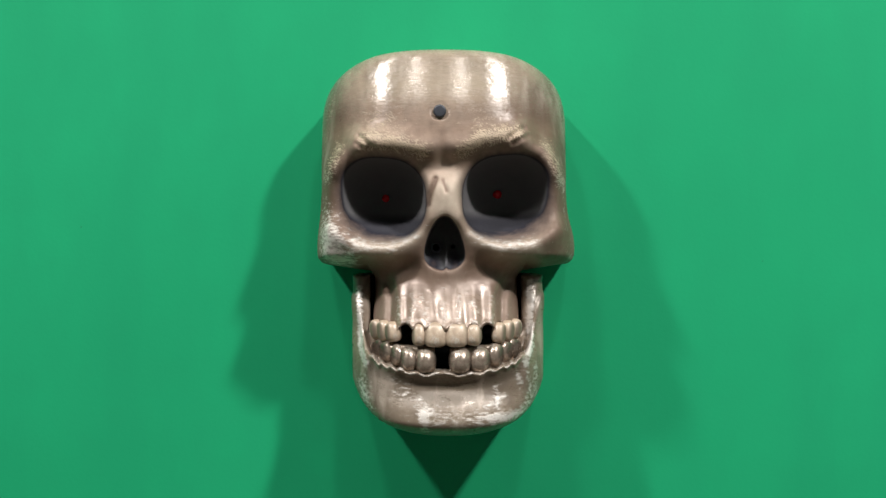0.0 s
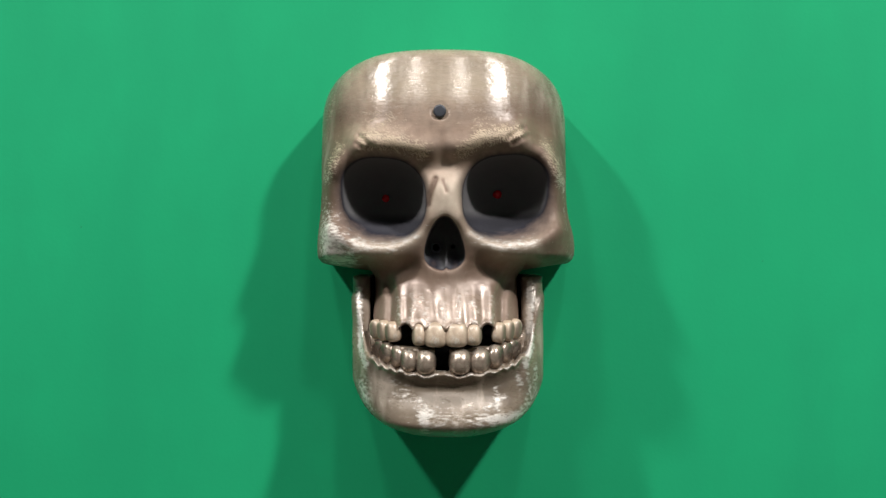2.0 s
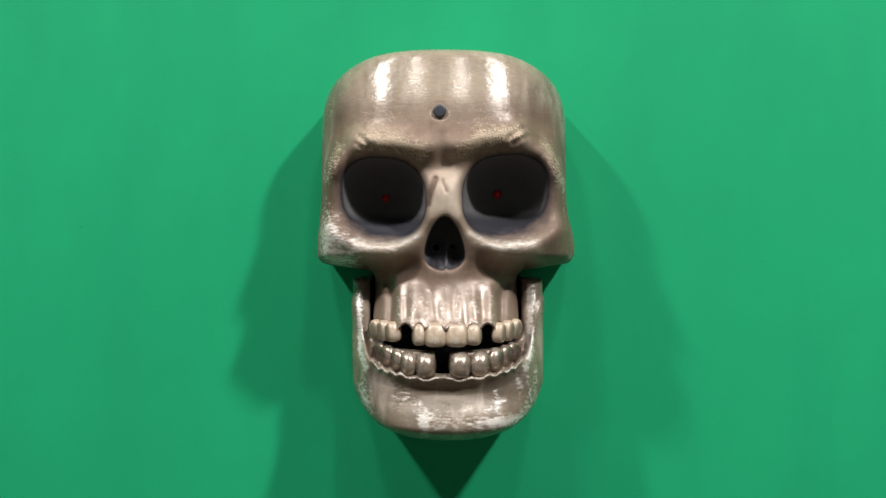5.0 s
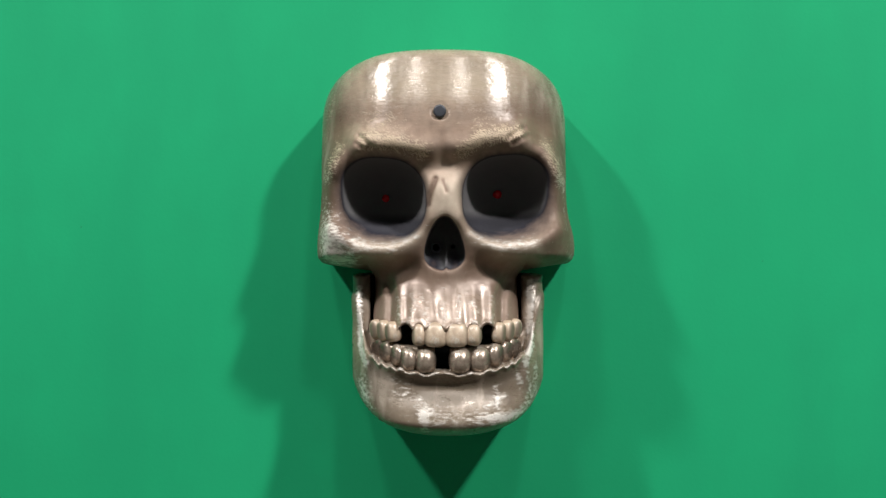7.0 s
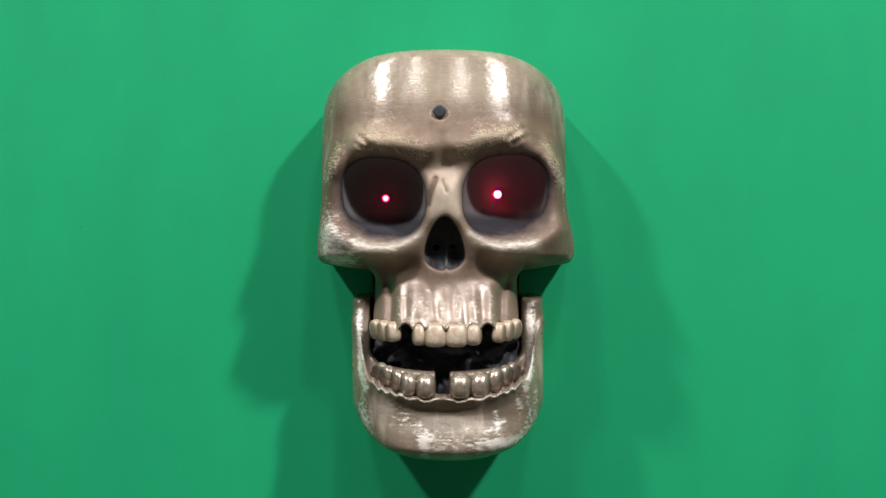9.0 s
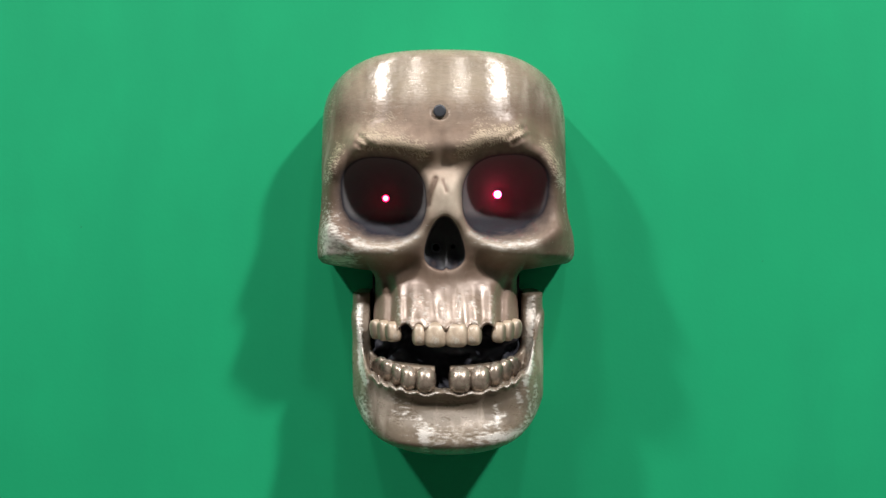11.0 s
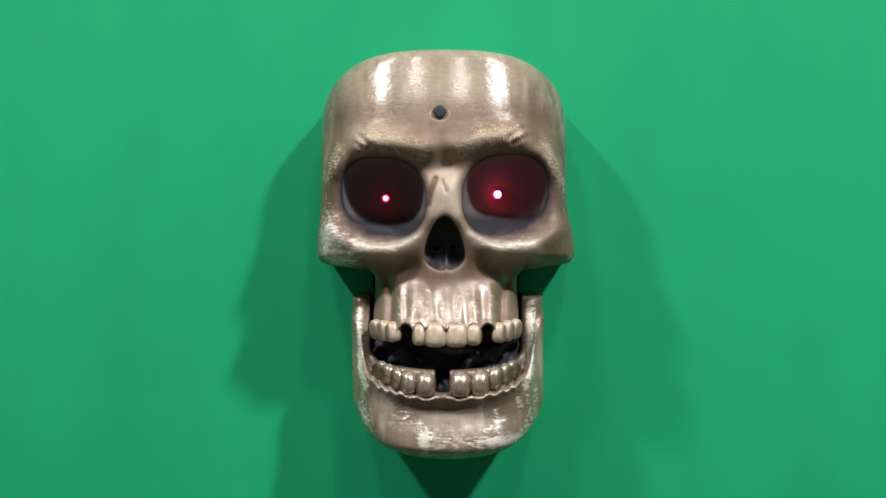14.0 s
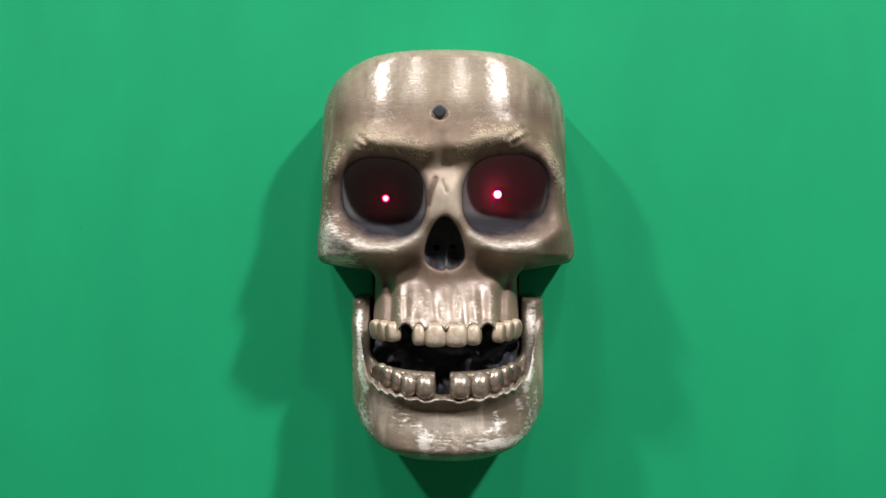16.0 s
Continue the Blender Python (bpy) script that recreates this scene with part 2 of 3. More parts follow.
# left edge, right edge, top and bottom of each tooth
UPPER = ((-44.5, -40.0, -48, -57.5), (-40.0, -35.0, -48, -58), (-35.0, -27.8, -48.5, -58), (-18.6, -11.0, -49, -59.5), (-11.0, 1.8, -48, -60.5),
         (1.8, 14.8, -48, -60.5), (14.8, 23.4, -49, -59.5), (32.2, 38.4, -49, -58.5), (38.4, 43.5, -48, -58), (43.5, 48.0, -47.5, -57))
LOWER = ((-42.5, -38.5, -60, -69), (-38.5, -32.5, -61, -71.5), (-32.5, -26.5, -62.5, -74), (-26.5, -16.8, -63.5, -77), (-16.8, -5.0, -64.0, -78.0),
         (4.2, 17.2, -63.5, -78), (17.2, 29.0, -63, -78), (29.0, 37.0, -61.5, -74.5), (37.0, 42.6, -60.5, -71.5), (42.6, 47.0, -59.5, -69.5))


def scallops(x, teeth):
    return sum(bell(x - (a + b) / 2, (b - a) * 0.30) for a, b, *_ in teeth)


def face_height(x, z):
    u = x - 0.5
    up = step(z, 45, 85)
    dome = up * (34 + 54 * np.clip(1 - (u / 88) ** 2, 0, 1) ** 0.55) + (1 - up) * (22 + 62 * np.clip(1 - np.abs(u / 91) ** 5, 0, 1) ** 0.5)
    dome = dome - 0.38 * soft(z - 92, 3.5) - 0.9 * soft(z - 128, 2)
    h = dome - 5 * step(z, 60, 0)
    h = h + 6.0 * stroke(x, z, [(-53, 69), (-30, 67), (-8, 61)], 5.5)
    h = h + 6.0 * stroke(x, z, [(48, 73), (24, 69), (9, 62)], 5.5)
    h = h + 4.5 * stroke(x, z, [(-70, 52), (-62, 62), (-50, 66)], 6) + 4.5 * stroke(x, z, [(72, 50), (64, 62), (50, 67)], 6)
    h = h - 2.4 * stroke(x, z, [(-53, 71), (-42, 61)], 1.4) - 1.6 * stroke(x, z, [(-54, 66), (-45, 60)], 1.3)
    h = h - 2.4 * stroke(x, z, [(42, 70), (51, 76)], 1.4) - 1.6 * stroke(x, z, [(44, 66), (53, 71)], 1.3)
    h = h - 3.0 * bell(x + 66, 9) * bell(z - 78, 13) - 3.0 * bell(x - 66, 9) * bell(z - 80, 13)
    h = h - 4.5 * bell(x - 1, 17) * bell(z - 54, 7) + 2.0 * bell(x - 1, 12) * bell(z - 68, 7)
    h = h + 7.0 * bell(x - 1, 11.5) * step(z, 62, 30) * step(z, 4, 20)
    h = h - 1.3 * stroke(x, z, [(-4.5, 44), (-8, 35), (-9.5, 28)], 1.1) - 0.8 * stroke(x, z, [(0, 43), (2, 36)], 0.9)
    h = h + 7.0 * stroke(x, z, [(-72, 12), (-54, 2), (-32, 0), (-19, 11), (-16, 22)], 6.0)
    h = h + 7.0 * stroke(x, z, [(75, 12), (58, 3), (36, 1), (21, 11), (18, 22)], 6.0)
    h = h + 8.0 * bell(x + 77, 7) * bell(z + 1, 10) + 4.0 * bell(x - 80, 9) * bell(z - 0, 8)
    # upper jaw
    m = 48 + 43 * np.clip(1 - np.abs((x - 2) / 50.5) ** 2.6, 0, 1) ** 0.5
    m = m - 15.0 + 0.55 * soft(-z - 23, 4)
    for line in ROOTS:
        m = m + 3.4 * stroke(x, z, line, 3.2) * step(z, -17, -40)
    for line in HOLLOWS:
        m = m - 4.5 * stroke(x, z, line, 2.5)
    m = m + 0.9 * bell(z - gum_line(x) - 1.6, 1.1)
    k = step(z, -23, -3)
    h = h * k + m * (1 - k)
    h = h - 5.0 * bell(x + 26, 10) * bell(z + 11, 6) - 5.0 * bell(x - 31, 10) * bell(z + 11, 6)
    return h


def gum_line(x):
    """The scalloped lower edge of the upper gum."""
    best = np.full(np.shape(x), -51.6)
    for a, b, *_ in UPPER + ((-27.8, -18.6), (23.4, 32.2)):
        best = np.maximum(best, -48.0 - 3.4 * ((2 * x - a - b) / (b - a)) ** 2)
    return best + 0.0010 * (x - 2) ** 2


def face_outline(x, z):
    u = x - 0.5
    wide = 82.2 - 1.6 * bell(z - 42, 16) + np.where(u > 0, 7.0, 1.6) * bell(z - 1, 11)
    g = ((np.abs(u / wide) ** 3 + np.clip((z - 75) / 54.4, 0, 9) ** 3) ** (1 / 3) - 1) * 70
    base = -10 - 4 * step(np.abs(u), 82, 50)
    g = smax(g, base - z, 6)
    arch = np.maximum(np.abs(x - 2) - 47.5, z + 0)
    arch = np.maximum(arch, gum_line(x) - z)
    return smin(g, arch, 7)


def cranium_field(x, d, z):
    f = smax(d - face_height(x, z), face_outline(x, z) + 0 * d, 4 + 6 * step(z, -44, -26) + 6 * step(z, 25, 60) - 5 * step(z, 104, 124) * step(np.abs(x), 66, 40))
    f = np.maximum(f, np.where(z < -30, 42 - d, -9))       # the upper jaw is a shell round the mouth
    for sock in SOCKETS:
        f = smax(f, -socket_field(x, d, z, sock), 7)
    f = smax(f, -nose_field(x, d, z), 2.5)
    f = smax(f, -np.maximum(np.sqrt((x + 2) ** 2 + (z - 86) ** 2) - 5.0, 87.4 - d), 2.2)      # seat of the button
    for hx, hz, r in ((-4.5, 1.0, 2.6), (6.5, 1.5, 1.5)):
        f = np.maximum(f, -np.maximum(np.sqrt((x - hx) ** 2 + (z - hz) ** 2) - r, 40 - d))
    return np.maximum(f, 0.4 - d)


def cranium_paint(x, d, z):
    h = face_height(x, z)
    dark = np.zeros_like(x)
    # airbrushed sockets, darkened in the colour by depth below the face
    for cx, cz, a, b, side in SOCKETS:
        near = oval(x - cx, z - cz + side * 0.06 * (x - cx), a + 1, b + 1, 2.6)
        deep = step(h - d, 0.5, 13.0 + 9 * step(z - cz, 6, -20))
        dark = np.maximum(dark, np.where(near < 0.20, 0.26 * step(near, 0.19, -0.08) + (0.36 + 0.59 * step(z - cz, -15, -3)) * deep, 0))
    nose = oval(x - 1, z - 3.5, 12.8 * np.clip(1 - 0.021 * z, 0.4, 1.15), 17.2, 2.3)
    dark = np.maximum(dark, np.where(nose < 0.1, 0.98 * step(h - d, 0.4, 5.0) * step(z, -19, -12) * (1 - 0.48 * step(z, 9, -10) * bell(np.abs(x - 1) - 7, 4)), 0))
    # back of the upper jaw, darkened in the colour by depth
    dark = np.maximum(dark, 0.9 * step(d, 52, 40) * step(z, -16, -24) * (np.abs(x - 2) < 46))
    # shadow line under the gum edge, put into the colour
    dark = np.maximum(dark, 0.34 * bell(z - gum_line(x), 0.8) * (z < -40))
    wash_shade = 0.2 * bell(x + 60, 13) * bell(z - 80, 12) + 0.8 * bell(x - 58, 17) * bell(z - 84, 17)
    wash_shade += 1.0 * step(np.abs(x - 0.5), 60, 76) + 0.2 * bell(x - 2, 20) * bell(z - 76, 6)
    wash_shade += 0.4 * bell(x - 1, 16) * bell(z - 62, 9) + 0.5 * bell(x - 30, 18) * bell(z - 80, 8)
    # darker towards the wall; shade under nose, cheekbones and gum put into colour
    wash_shade += 0.6 * step(d, 66, 46) + 0.7 * step(z, -4, -14) * step(z, -34, -16)
    wash_shade += 1.1 * stroke(x, z, [(-66, -9), (-30, -10), (-15, -4)], 4.5) + 1.1 * stroke(x, z, [(80, -8), (32, -10), (17, -4)], 4.5)
    wash_shade += 0.6 * bell(z - gum_line(x) - 1.2, 1.3) * (z < -40)
    # creases beside the outer teeth, darkened in the colour
    wash_shade += 0.9 * stroke(x, z, HOLLOWS[0], 2.2) + 0.9 * stroke(x, z, HOLLOWS[1], 2.2)
    # darker slits in the bridge; the right cheek's shade, put into colour
    wash_shade += 1.0 * stroke(x, z, [(-4.5, 44), (-8, 35), (-9.5, 28)], 1.4) + 0.7 * stroke(x, z, [(0, 42), (2, 36)], 1.2) + 0.7 * bell(x - 84, 12) * bell(z + 2, 14)
    # more shade under the nose, in the colour
    wash_shade += 0.55 * bell(z + 9, 7) * step(np.abs(x - 2), 60, 44)
    pale = 1.0 * stroke(x, z, [(-48, 67), (-30, 66), (-13, 61)], 3.8) + 0.95 * stroke(x, z, [(46, 73), (24, 69), (12, 61)], 3.8)
    pale += 0.65 * stroke(x, z, [(-54, 3), (-33, 0), (-18, 9)], 3.4) + 0.65 * stroke(x, z, [(57, 4), (36, 1), (20, 9)], 3.4)
    pale += 0.45 * bell(x + 38, 13) * bell(z - 80, 8) + 0.35 * bell(x - 22, 12) * bell(z - 82, 7)
    pale += 0.75 * bell(x + 69, 9) * bell(z - 3, 12) + 0.35 * stroke(x, z, [(-76, 30), (-74, 2)], 4) + 0.6 * stroke(x, z, [(-75, 46), (-66, 64)], 4) + 0.65 * stroke(x, z, [(75, 44), (66, 65)], 4)
    pale += 0.6 * stroke(x, z, [(-73, -5), (-58, -7)], 3) + 0.1 * stroke(x, z, [(40, 0), (66, 4)], 3)
    cream = 1.0 * bell(x - 2, 9) * bell(z - 32, 13) + 0.12 * bell(x - 2, 30) * bell(z + 40, 10)
    cream += 0.75 * stroke(x, z, [(-52, 0), (-33, -1), (-18, 9)], 4.5) + 0.7 * stroke(x, z, [(55, 1), (36, -1), (20, 9)], 4.5)
    cream -= 1.2 * stroke(x, z, [(-4.5, 44), (-8, 35), (-9.5, 28)], 1.2) + 0.8 * stroke(x, z, [(0, 43), (2, 36)], 1.0)
    cream += 0.40 * bell(x - 2, 40) * bell(z - 108, 16)
    wash_shade += 0.5 * stroke(x, z, [(-48, 64), (-30, 62), (-10, 57)], 4) + 0.5 * stroke(x, z, [(46, 68), (24, 64), (12, 57)], 4)
    wash_shade += 0.8 * bell(x + 71, 9) * bell(z - 56, 16) + 0.3 * bell(x - 72, 9) * bell(z - 56, 14)
    # shade of the hollows beside the nose, put into the colour
    wash_shade += 1.1 * bell(x + 24, 11) * bell(z + 9, 7) + 0.9 * bell(x - 28, 11) * bell(z + 9, 7)
    wash_shade += 0.7 * bell(x + 41, 8) * bell(z + 32, 15) + 0.4 * bell(x - 44, 6) * bell(z + 32, 14)
    # the top of the upper jaw, shaded by cheeks and nose, darkened in colour
    wash_shade += 0.85 * bell(z + 19, 8) * step(np.abs(x - 2), 50, 40)
    wash_shade += 0.9 * bell(nose - 0.12, 0.16) + 0.6 * bell(z + 12, 5) * step(np.abs(x - 2), 56, 40)
    wash_shade += 0.95 * bell(x + 70, 11) * bell(z - 4, 12) + 0.7 * bell(x - 70, 10) * bell(z - 8, 13)
    wash_shade += 0.3 * stroke(x, z, [(-62, 96), (-72, 70)], 7) + 0.7 * stroke(x, z, [(62, 100), (72, 72)], 8) + 0.6 * bell(x - 62, 12) * bell(z + 1, 6)
    # shaded side of the right cheek, darkened in the colour
    wash_shade += 0.8 * bell(x - 80, 8) * bell(z - 10, 16) + 0.5 * bell(x - 60, 20) * bell(z + 8, 5)
    pale += 0.5 * bell(x - 83, 3) * bell(z + 4, 3) + 0.35 * stroke(x, z, [(78, 44), (80, 12)], 1.5) + 0.3 * stroke(x, z, [(-72, 100), (-78, 70)], 2)
    # furrows between the roots darkened as shade, in the colour
    crest = np.max([stroke(x, z, line, 3.0) for line in ROOTS], axis=0)
    wash_shade += 0.55 * (1 - crest) * step(z, -18, -28)
    # highlights on the root ridges, painted pale
    for line in ROOTS:
        pale += 0.5 * stroke(x, z, line, 2.2) * step(np.abs(x - 2), 38, 28) * step(z, -20, -34)
    return {"dark": dark, "wash_shade": wash_shade, "pale": pale, "matte": step(z, 78, 56), "flat": np.maximum(step(z, -27, -13) * step(z, 92, 74), 0.9 * step(z, -6, -16) * step(np.abs(x - 2), 30, 37)), "gold": step(z, 22, 60), "olive": np.maximum(0.9 * step(z, 84, 104), 0.6 * step(np.abs(x), 66, 78) * step(z, 30, 60)), "cream": cream}


def jaw_gum_base(x):
    return -77 + 0.0040 * (x - 2) ** 2 + 26 * step(np.abs(x - 3.3), 49, 61)


def jaw_gum(x):
    return -75.5 + 0.0040 * (x - 2) ** 2 + 26 * step(np.abs(x - 3.3), 49, 61) - 2.8 * scallops(x, LOWER) + 0.3 * np.sin(1.7 * x) * np.sin(0.53 * x + 1)


def jaw_height(x, z):
    h = 51 + 44 * np.clip(1 - np.abs((x - 3.3) / 67) ** 2.5, 0, 1) ** 0.55
    h = h - 4.5 * bell(z + 87, 6.5) * bell(x - 2, 30) + 5.0 * step(z, -86, -110) * bell(x - 2, 36)
    h = h + (1.9 * bell(z - jaw_gum(x) + 1.0, 1.1) - 1.4 * bell(z - jaw_gum_base(x) + 8, 3.5)) * step(np.abs(x - 2), 51, 44)
    h = h - 13 * step(z, -70, -48) * step(np.abs(x - 3.3), 42, 52)
    return h - 10 * step(z, -106, -122)


def arch_line(x):
    return 48 + 44 * np.clip(1 - np.abs((x - 2) / 52) ** 2.5, 0, 1) ** 0.5


def jaw_field(x, d, z):
    # the sides splay a little towards the wall
    splay = 1 - 0.065 * np.clip(1 - d / 75, 0, 1)
    u = (x - 3.3) * splay
    low = np.clip((-z - 80) / 37.6, 0, 9) * (0.5 + 0.5 * splay)
    body = ((np.abs(u / (58.6 + 2.8 * step(z, -40, -80) - 1.6 * step(z, -82, -98))) ** 2.3 + low ** 2.3) ** (1 / 2.3) - 1) * 55
    g = smax(body, z - jaw_gum(x), 1.5)
    f = smax(d - jaw_height(x, z), g + 0 * d, 2.5 + 10.5 * step(z, jaw_gum(x) - 2, jaw_gum(x) - 12))
    f = np.maximum(f, 2.6 - d)
    # room inside for the mouth
    hollow = np.maximum(np.maximum(np.abs(u) - 50, d - (jaw_height(x, z) - 15)), -100 - z)
    f = np.maximum(f, -hollow)
    # the ridge that carries the teeth, broken where two are missing
    crest = arch_line(x) - 8.5
    ridge = smax(np.abs(d - crest) - 6.0, np.maximum(z - (-61.5 + 0.0016 * (x - 2) ** 2), -77.5 - z), 2.5)
    ridge = np.maximum(np.maximum(ridge, np.abs(x - 2) - 47), -np.maximum(np.abs(x + 0.4) - 4.6, -76.5 - z))
    f = smin(f, ridge, 2)
    # the two upright arms
    for side, x0, x1, d1 in ((-1, -59.8, -48.4, 60), (1, 52.0, 66.0, 60)):
        arm = np.maximum(np.abs(x - (x0 + x1) / 2 + side * (0.022 * (-z - 17) + 5 * step(z, -52, -80))) - (x1 - x0) / 2, np.maximum(z + 17.0, -80 - z))
        arm = smax(arm + 0 * d, d - (d1 + 3 * bell(x - (x0 + x1) / 2, 3) - 6 * step(z, -40, -20)), 5)
        arm = np.maximum(arm, 6 - d)
        f = smin(f, arm, 8)
    return f


def jaw_paint(x, d, z):
    # inside of the mouth, darkened in the colour by depth
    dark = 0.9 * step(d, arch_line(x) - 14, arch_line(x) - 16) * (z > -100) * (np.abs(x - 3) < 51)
    # shade of the chin's underside and the hollow under the gum, in colour
    wash_shade = 0.35 * bell(z + 90, 6) * bell(x - 2, 34) + 0.7 * step(z, -108, -116) + 0.6 * bell(x + 40, 9) * bell(z + 78, 8)
    wash_shade += 0.45 * bell(z - jaw_gum_base(x) + 7, 3.5) * step(np.abs(x - 2), 51, 44)
    pale = 0.62 * bell(z - jaw_gum(x) + 0.7, 0.9) * step(np.abs(x - 2), 51, 44)
    pale += 0.42 * stroke(x, z, [(-10, -104), (20, -107)], 4) + 0.6 * stroke(x, z, [(30, -106), (44, -105), (54, -98)], 3) + 0.6 * bell(x + 50, 4) * bell(z + 88, 9)
    pale += 0.6 * stroke(x, z, [(33, -86), (34, -96)], 1.6) + 0.5 * stroke(x, z, [(-12, -98), (-11, -112)], 2.5) + 0.5 * stroke(x, z, [(54, -78), (55, -92)], 2) + 0.45 * stroke(x, z, [(-34, -80), (-22, -86)], 2)
    # highlights along the glossy arms, painted as pale lines
    pale += 1.2 * stroke(x, z, [(-55, -26), (-53, -62), (-49, -72)], 1.6) + 1.2 * stroke(x, z, [(57, -22), (56, -62), (52, -72)], 1.8)
    # arms darker towards the top; hollow under the gum shaded again in colour
    wash_shade += 0.9 * step(z, -52, -24) + 0.35 + 0.45 * bell(z + 87, 8) * bell(x - 2, 42) + 0.3 * bell(x + 50, 12) * bell(z + 100, 12)
    pale += 0.3 * stroke(x, z, [(-54, -84), (-44, -104)], 1.7) + 0.45 * stroke(x, z, [(24, -104), (46, -104)], 2.0) + 0.5 * stroke(x, z, [(26, -97), (40, -91)], 1.2)
    pale += 0.5 * stroke(x, z, [(-30, -90), (-14, -93)], 1.4) + 0.6 * stroke(x, z, [(59, -74), (60, -96)], 1.6) + 0.7 * stroke(x, z, [(46, -76), (49, -84)], 1.8)
    pale += 0.25 * bell(z + 98, 5) * bell(x - 10, 40)
    return {"dark": dark, "wash_shade": wash_shade, "pale": pale, "matte": 1.0 + 0 * x, "flat": 0 * x, "gold": 0 * x, "olive": 0.9 + 0 * x, "cream": 0 * x}


def tooth(name, parent, x, z, d, w, height, depth, turn, lower=False):
    """A worn tooth: a rounded block, fuller at the biting edge."""
    bm = bmesh.new()
    bmesh.ops.create_uvsphere(bm, u_segments=20, v_segments=14, radius=1)
    n = 0.72 if lower else 0.66
    for v in bm.verts:
        c = [math.copysign(abs(t) ** n, t) for t in v.co]
        taper = 1 + (0.06 if lower else -0.08) * c[2]
        bulge = 1 - 0.40 * v.co.x ** 2 - 0.28 * v.co.z ** 2
        v.co = (c[0] * w / 2 * taper * MM, c[1] * bulge * depth / 2 * MM, c[2] * height / 2 * MM)
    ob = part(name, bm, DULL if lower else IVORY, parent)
    me = ob.data
    for key in ("dark", "wash_shade", "pale"):
        me.attributes.new(key, "FLOAT", "POINT")
    zs = np.array([v.co.z for v in me.vertices]) / (height / 2 * MM)
    xs = np.array([v.co.x for v in me.vertices]) / (w / 2 * MM)
    # painted highlight, strongest near the biting edge
    me.attributes["pale"].data.foreach_set("value", np.clip(0.75 * bell(xs + 0.1, 0.35) * step(-zs if not lower else zs, -0.7, 0.6), 0, 1).astype(np.float32))
    # both sides darkened in the colour, as shade between the teeth
    me.attributes["wash_shade"].data.foreach_set("value", np.clip(0.95 * step(np.abs(xs), 0.62, 0.95), 0, 1).astype(np.float32))
    ob.matrix_basis = pose(x * MM, -d * MM, z * MM, -27 if lower else -14, 0, turn)
    return ob


skull = tagged(new("animated_skull"), "taupe painted resin skull with moving jaw, on a green wall", "wall decoration")
skull.location = (0, 0, EYE)
GRID = 0.8
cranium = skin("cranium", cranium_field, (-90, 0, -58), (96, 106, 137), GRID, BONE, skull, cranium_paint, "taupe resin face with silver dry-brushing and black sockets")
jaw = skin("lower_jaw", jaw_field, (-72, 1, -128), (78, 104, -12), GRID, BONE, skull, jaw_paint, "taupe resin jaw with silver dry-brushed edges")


def arch_depth(x, half, front, power=2.5):
    return 46 + (front - 46) * max(0.0, 1 - abs((x - 2) / half) ** power) ** 0.5


def arch_turn(x, half, front):
    e = 0.6
    return math.degrees(math.atan2(-(arch_depth(x + e, half, front) - arch_depth(x - e, half, front)), 2 * e))


for x0, x1, top, bottom in UPPER:
    xc = (x0 + x1) / 2
    tooth("upper_tooth", cranium, xc, (top + bottom) / 2 + 1.2, arch_depth(xc, 50.5, 91) - 0.8, (x1 - x0) * 1.18 / max(0.55, math.cos(radians(arch_turn(xc, 50.5, 88)))), top - bottom + 3.4, 10, -arch_turn(xc, 50.5, 88) * 0.8)
for x0, x1, top, bottom in LOWER:
    xc = (x0 + x1) / 2
    tooth("lower_tooth", jaw, xc, (top + bottom) / 2 + 1.2, arch_depth(xc, 52, 94) - 5.4, (x1 - x0) * 1.14 / max(0.55, math.cos(radians(arch_turn(xc, 52, 90)))), top - bottom + 2.5, 15, -arch_turn(xc, 52, 90) * 0.8, True)


def button():
    bm = bmesh.new()
    bmesh.ops.create_cone(bm, cap_ends=True, segments=32, radius1=4.3 * MM, radius2=4.0 * MM, depth=6 * MM)
    bmesh.ops.rotate(bm, cent=(0, 0, 0), matrix=Matrix.Rotation(radians(90), 3, "X"), verts=bm.verts)
    rim = [e for e in bm.edges if all(v.co.y < 0 for v in e.verts)]
    bmesh.ops.bevel(bm, geom=rim, offset=1.2 * MM, segments=3, affect="EDGES", profile=0.6)
    return part("push_button", bm, RUBBER, skull, "dark grey rubber push button", (-2 * MM, -86.4 * MM, 86 * MM))


button()


def eye_light(x, z, r, glass):
    bm = bmesh.new()
    bmesh.ops.create_uvsphere(bm, u_segments=24, v_segments=16, radius=r * MM)
    return part("eye_light", bm, glass, skull, "small round red eye light", (x * MM, -40.9 * MM, z * MM))


eyes = [eye_light(x, z, r, glass) for (x, z), r, glass in zip(LEDS, (2.55, 2.95), LEDGLASS)]


def sensor_tube():
    """Short open tube in the nose, round the sensor."""
    bm = bmesh.new()
    rings = []
    for r, d in ((2.4, 58.0), (2.4, 66.2), (2.8, 66.8), (3.3, 66.6), (3.5, 66.0), (3.5, 58.0)):
        rings.append([bm.verts.new(Vector((math.cos(a) * r, -d, math.sin(a) * r)) * MM) for a in (k * math.pi / 12 for k in range(24))])
    for a, b in zip(rings, rings[1:]):
        for k in range(24):
            bm.faces.new((a[k], a[(k + 1) % 24], b[(k + 1) % 24], b[k]))
    bmesh.ops.recalc_face_normals(bm, faces=bm.faces)
    return part("sensor_tube", bm, RUBBER, skull, "small dark grey tube in the nose", (-4.5 * MM, 0, 1.0 * MM))


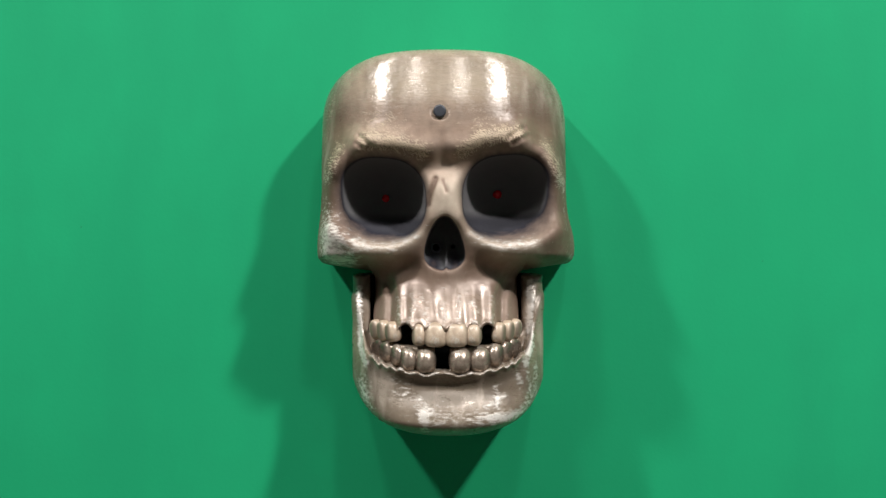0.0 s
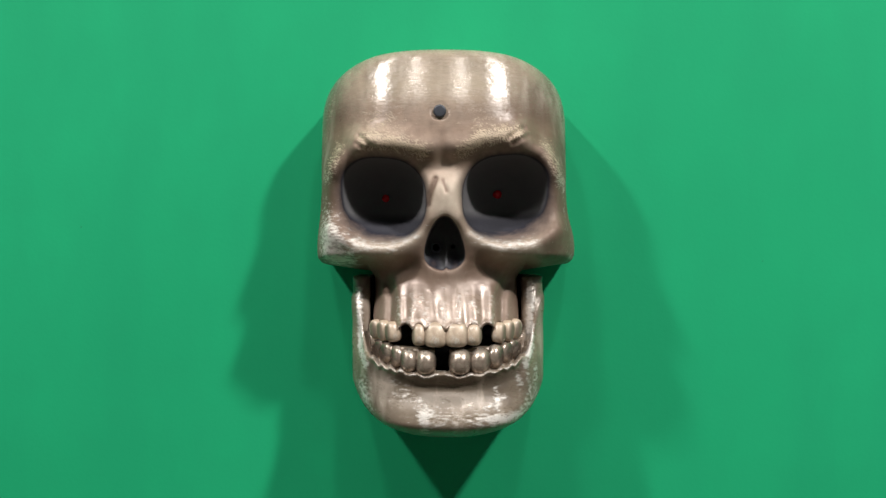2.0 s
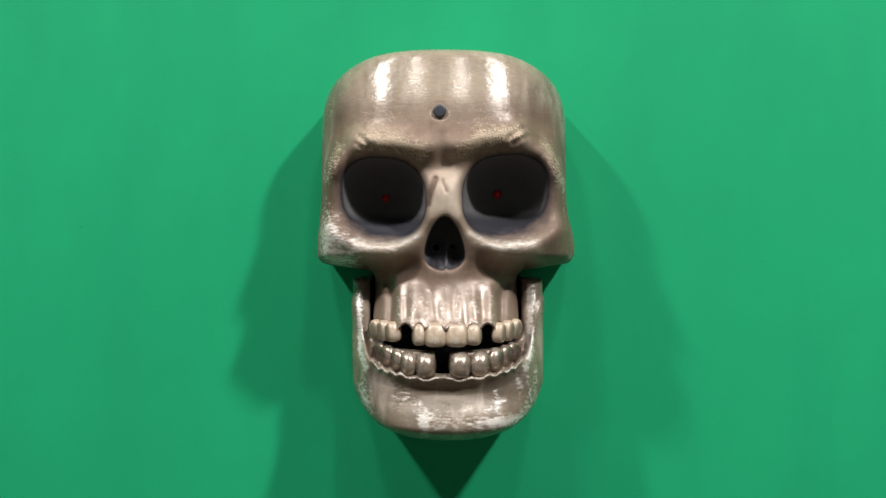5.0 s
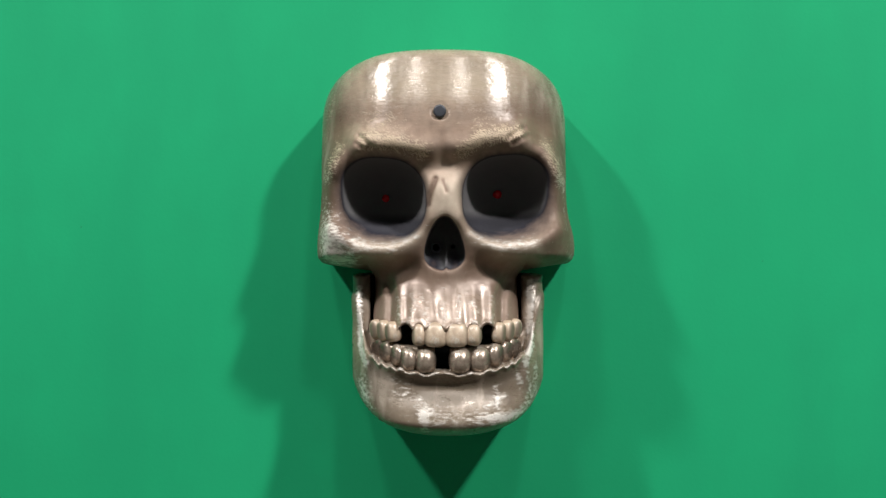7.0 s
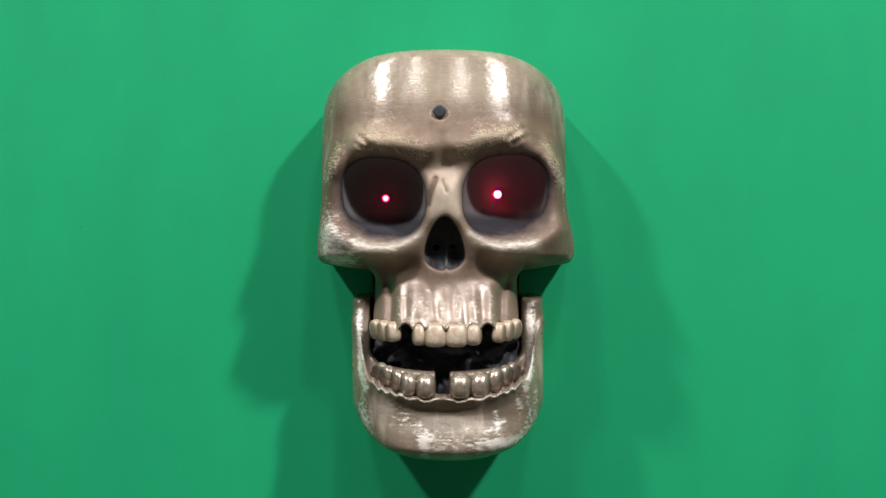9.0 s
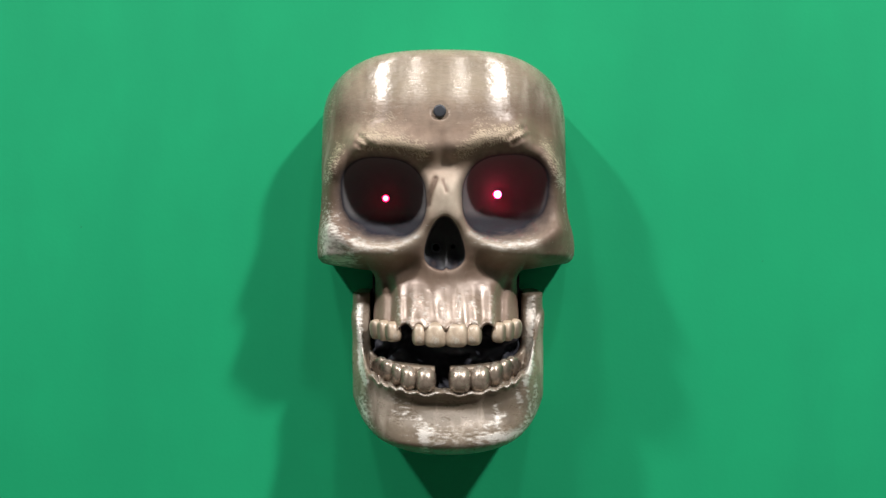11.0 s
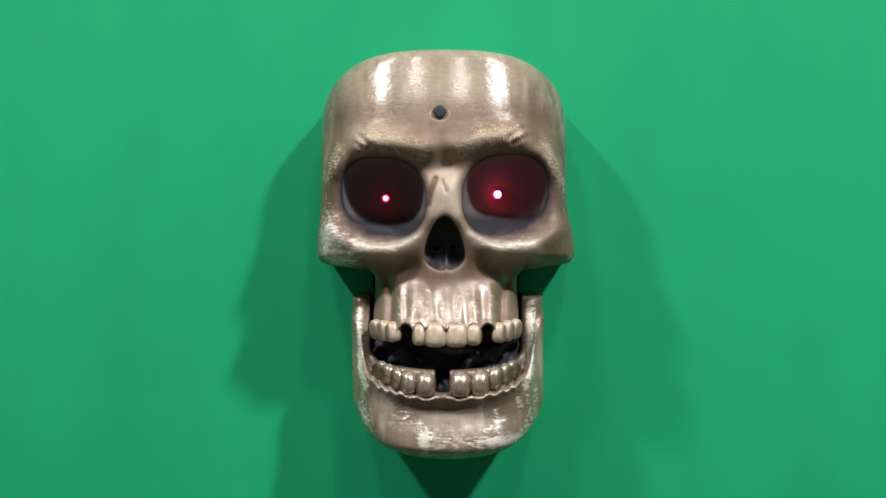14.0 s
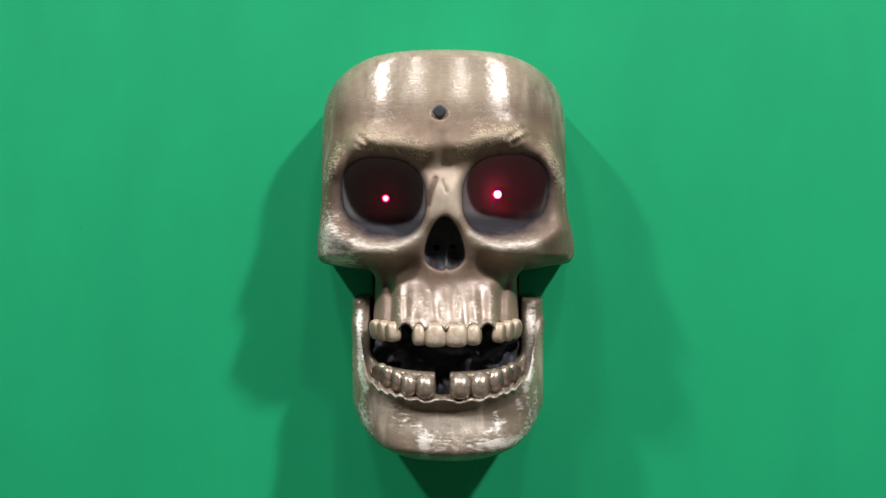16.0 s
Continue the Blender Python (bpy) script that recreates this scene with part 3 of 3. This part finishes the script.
def housing():
    """Black inner box that closes the mouth at the back."""
    bm = bmesh.new()
    bmesh.ops.create_cube(bm, size=1)
    for v in bm.verts:
        v.co = ((2 + v.co.x * 99) * MM, (-20.5 + v.co.y * 40) * MM, (-54 + v.co.z * 82) * MM)
    bmesh.ops.bevel(bm, geom=bm.edges[:], offset=2 * MM, segments=2, affect="EDGES")
    return part("inner_housing", bm, BLACK, skull, "black plastic inner housing")


housing()
sensor_tube()


def mouth_cloth():
    """Crumpled black cloth behind the teeth."""
    bm = bmesh.new()
    bmesh.ops.create_grid(bm, x_segments=15, y_segments=9, size=0.5)
    rng = random.Random(12)
    for v in bm.verts:
        x, z = 2 + v.co.x * 94 + rng.uniform(-2.4, 2.4) * (abs(v.co.x) < 0.49), -74 + v.co.y * 56 + rng.uniform(-2, 2)
        v.co = (x * MM, -(44 + 10 * bell(x - 2, 26) + rng.uniform(0, 1) ** 1.5 * 22 + 6 * abs(noise.noise((x * 0.05, z * 0.06, 3)))) * MM, z * MM)
    bmesh.ops.triangulate(bm, faces=bm.faces[:])
    bmesh.ops.subdivide_edges(bm, edges=bm.edges[:], cuts=2, smooth=0.35, use_grid_fill=True)
    ob = part("mouth_cloth", bm, CLOTH, skull, "crumpled black cloth lining the mouth")
    m = ob.modifiers.new("thickness", "SOLIDIFY")
    m.thickness = 0.8 * MM
    return ob


mouth_cloth()


def mouth_cable():
    """Dark red lead that hangs in the gap beside the jaw."""
    bm = bmesh.new()
    path = [Vector((49.6 + 0.9 * math.sin(i * 0.7), -(44.5 + 0.8 * math.cos(i * 0.9)), -50 - 2.4 * i)) * MM for i in range(13)]
    rings = []
    for p in path:
        rings.append([bm.verts.new(p + Vector((math.cos(a) * 1.1, math.sin(a) * 1.1, 0)) * MM) for a in (k * math.pi / 4 for k in range(8))])
    for a, b in zip(rings, rings[1:]):
        for k in range(8):
            bm.faces.new((a[k], a[(k + 1) % 8], b[(k + 1) % 8], b[k]))
    bm.faces.new(rings[0]), bm.faces.new(rings[-1][::-1])
    bmesh.ops.recalc_face_normals(bm, faces=bm.faces)
    return part("cable", bm, CABLE, skull, "thin dark red cable")


mouth_cable()


# ---- what moves ----
# drop of the jaw in tenths of a second from 0 s, in units of 0.36 mm
TALK = {0.5: 0, 0.6: 17, 0.7: 45, 0.8: 23, 0.9: 28, 1.0: 44, 1.1: 43, 1.2: 25, 1.3: 36, 1.4: 22, 1.5: 21, 1.6: 44, 1.7: 45, 1.8: 45, 1.9: 41, 2.0: 2.5, 2.1: 0,
        3.1: 0, 3.2: 26, 3.3: 42, 3.4: 22, 3.5: 18, 3.6: 45, 3.7: 3, 3.8: 22, 3.9: 45, 4.0: 23.5, 4.1: 38, 4.2: 38,
        4.4: 44, 4.6: 20, 4.8: 42, 5.0: 8, 5.2: 40, 5.4: 24, 5.6: 44, 5.8: 22, 6.0: 42, 6.2: 26,
        6.3: 32, 6.4: 41, 6.5: 42, 6.6: 41, 6.7: 38, 6.8: 2, 6.9: 0, 7.9: 0, 8.0: 29, 8.1: 43, 8.2: 11, 8.3: 36, 8.4: 38, 8.5: 36.5, 8.6: 41, 8.7: 43, 8.8: 20, 8.9: 40,
        9.0: 44, 9.1: 34, 9.2: 2, 9.4: 0, 9.9: 0, 10.1: 40, 10.3: 22, 10.5: 44, 10.7: 20, 10.9: 43, 11.1: 24, 11.3: 33, 11.4: 36, 11.5: 21, 11.6: 36, 11.7: 38, 11.8: 44,
        11.9: 32, 12.0: 28.5, 12.1: 6, 12.2: 0, 13.0: 0, 13.1: 2, 13.2: 36, 13.3: 45, 13.4: 44, 13.5: 44, 13.6: 44, 13.7: 43, 13.8: 26, 13.9: 44, 14.0: 41, 14.1: 42, 14.2: 2,
        14.3: 0, 15.5: 0, 15.6: 2, 15.7: 45, 15.8: 46, 15.9: 46, 16.0: 45}
# stretches in which the eyes are lit
LIT = ((0.6, 0.7), (0.9, 1.3), (1.5, 1.8), (3.2, 3.3), (3.5, 3.6), (3.8, 3.8), (4.0, 4.8), (5.1, 5.7), (5.9, 6.6), (8.0, 8.1), (8.3, 9.0), (10.0, 10.5), (10.7, 11.3),
       (11.5, 11.9), (13.1, 13.4), (13.6, 13.6), (13.8, 14.0), (15.6, 16.0))


def motions():
    rows = [(0.0, 0.0)] + sorted(TALK.items())
    walk(jaw, [(t, pose(0, -0.0012 * drop / 45, (-0.357 * drop + 1.5 * drop / 45) * MM, 1.1 * drop / 45, 0, 0)) for t, drop in rows])
    tenths = [any(a - 0.01 < k / 10 < b + 0.01 for a, b in LIT) for k in range(161)]
    for eye in eyes:
        place = eye.location.copy()
        rows = [(0.0, 180)]
        for k in range(1, 161):
            a, b = 180 * (not tenths[k - 1]), 180 * (not tenths[k])
            if a != b:
                rows += [(k / 10 - 0.1 + i / 30, a + (b - a) * i / 3) for i in range(4)]
        rows.append((16.0, 180 * (not tenths[160])))
        clean = {round(t, 4): angle for t, angle in rows}
        walk(eye, [(t, pose(*place, angle, 0, 0)) for t, angle in sorted(clean.items())])


motions()
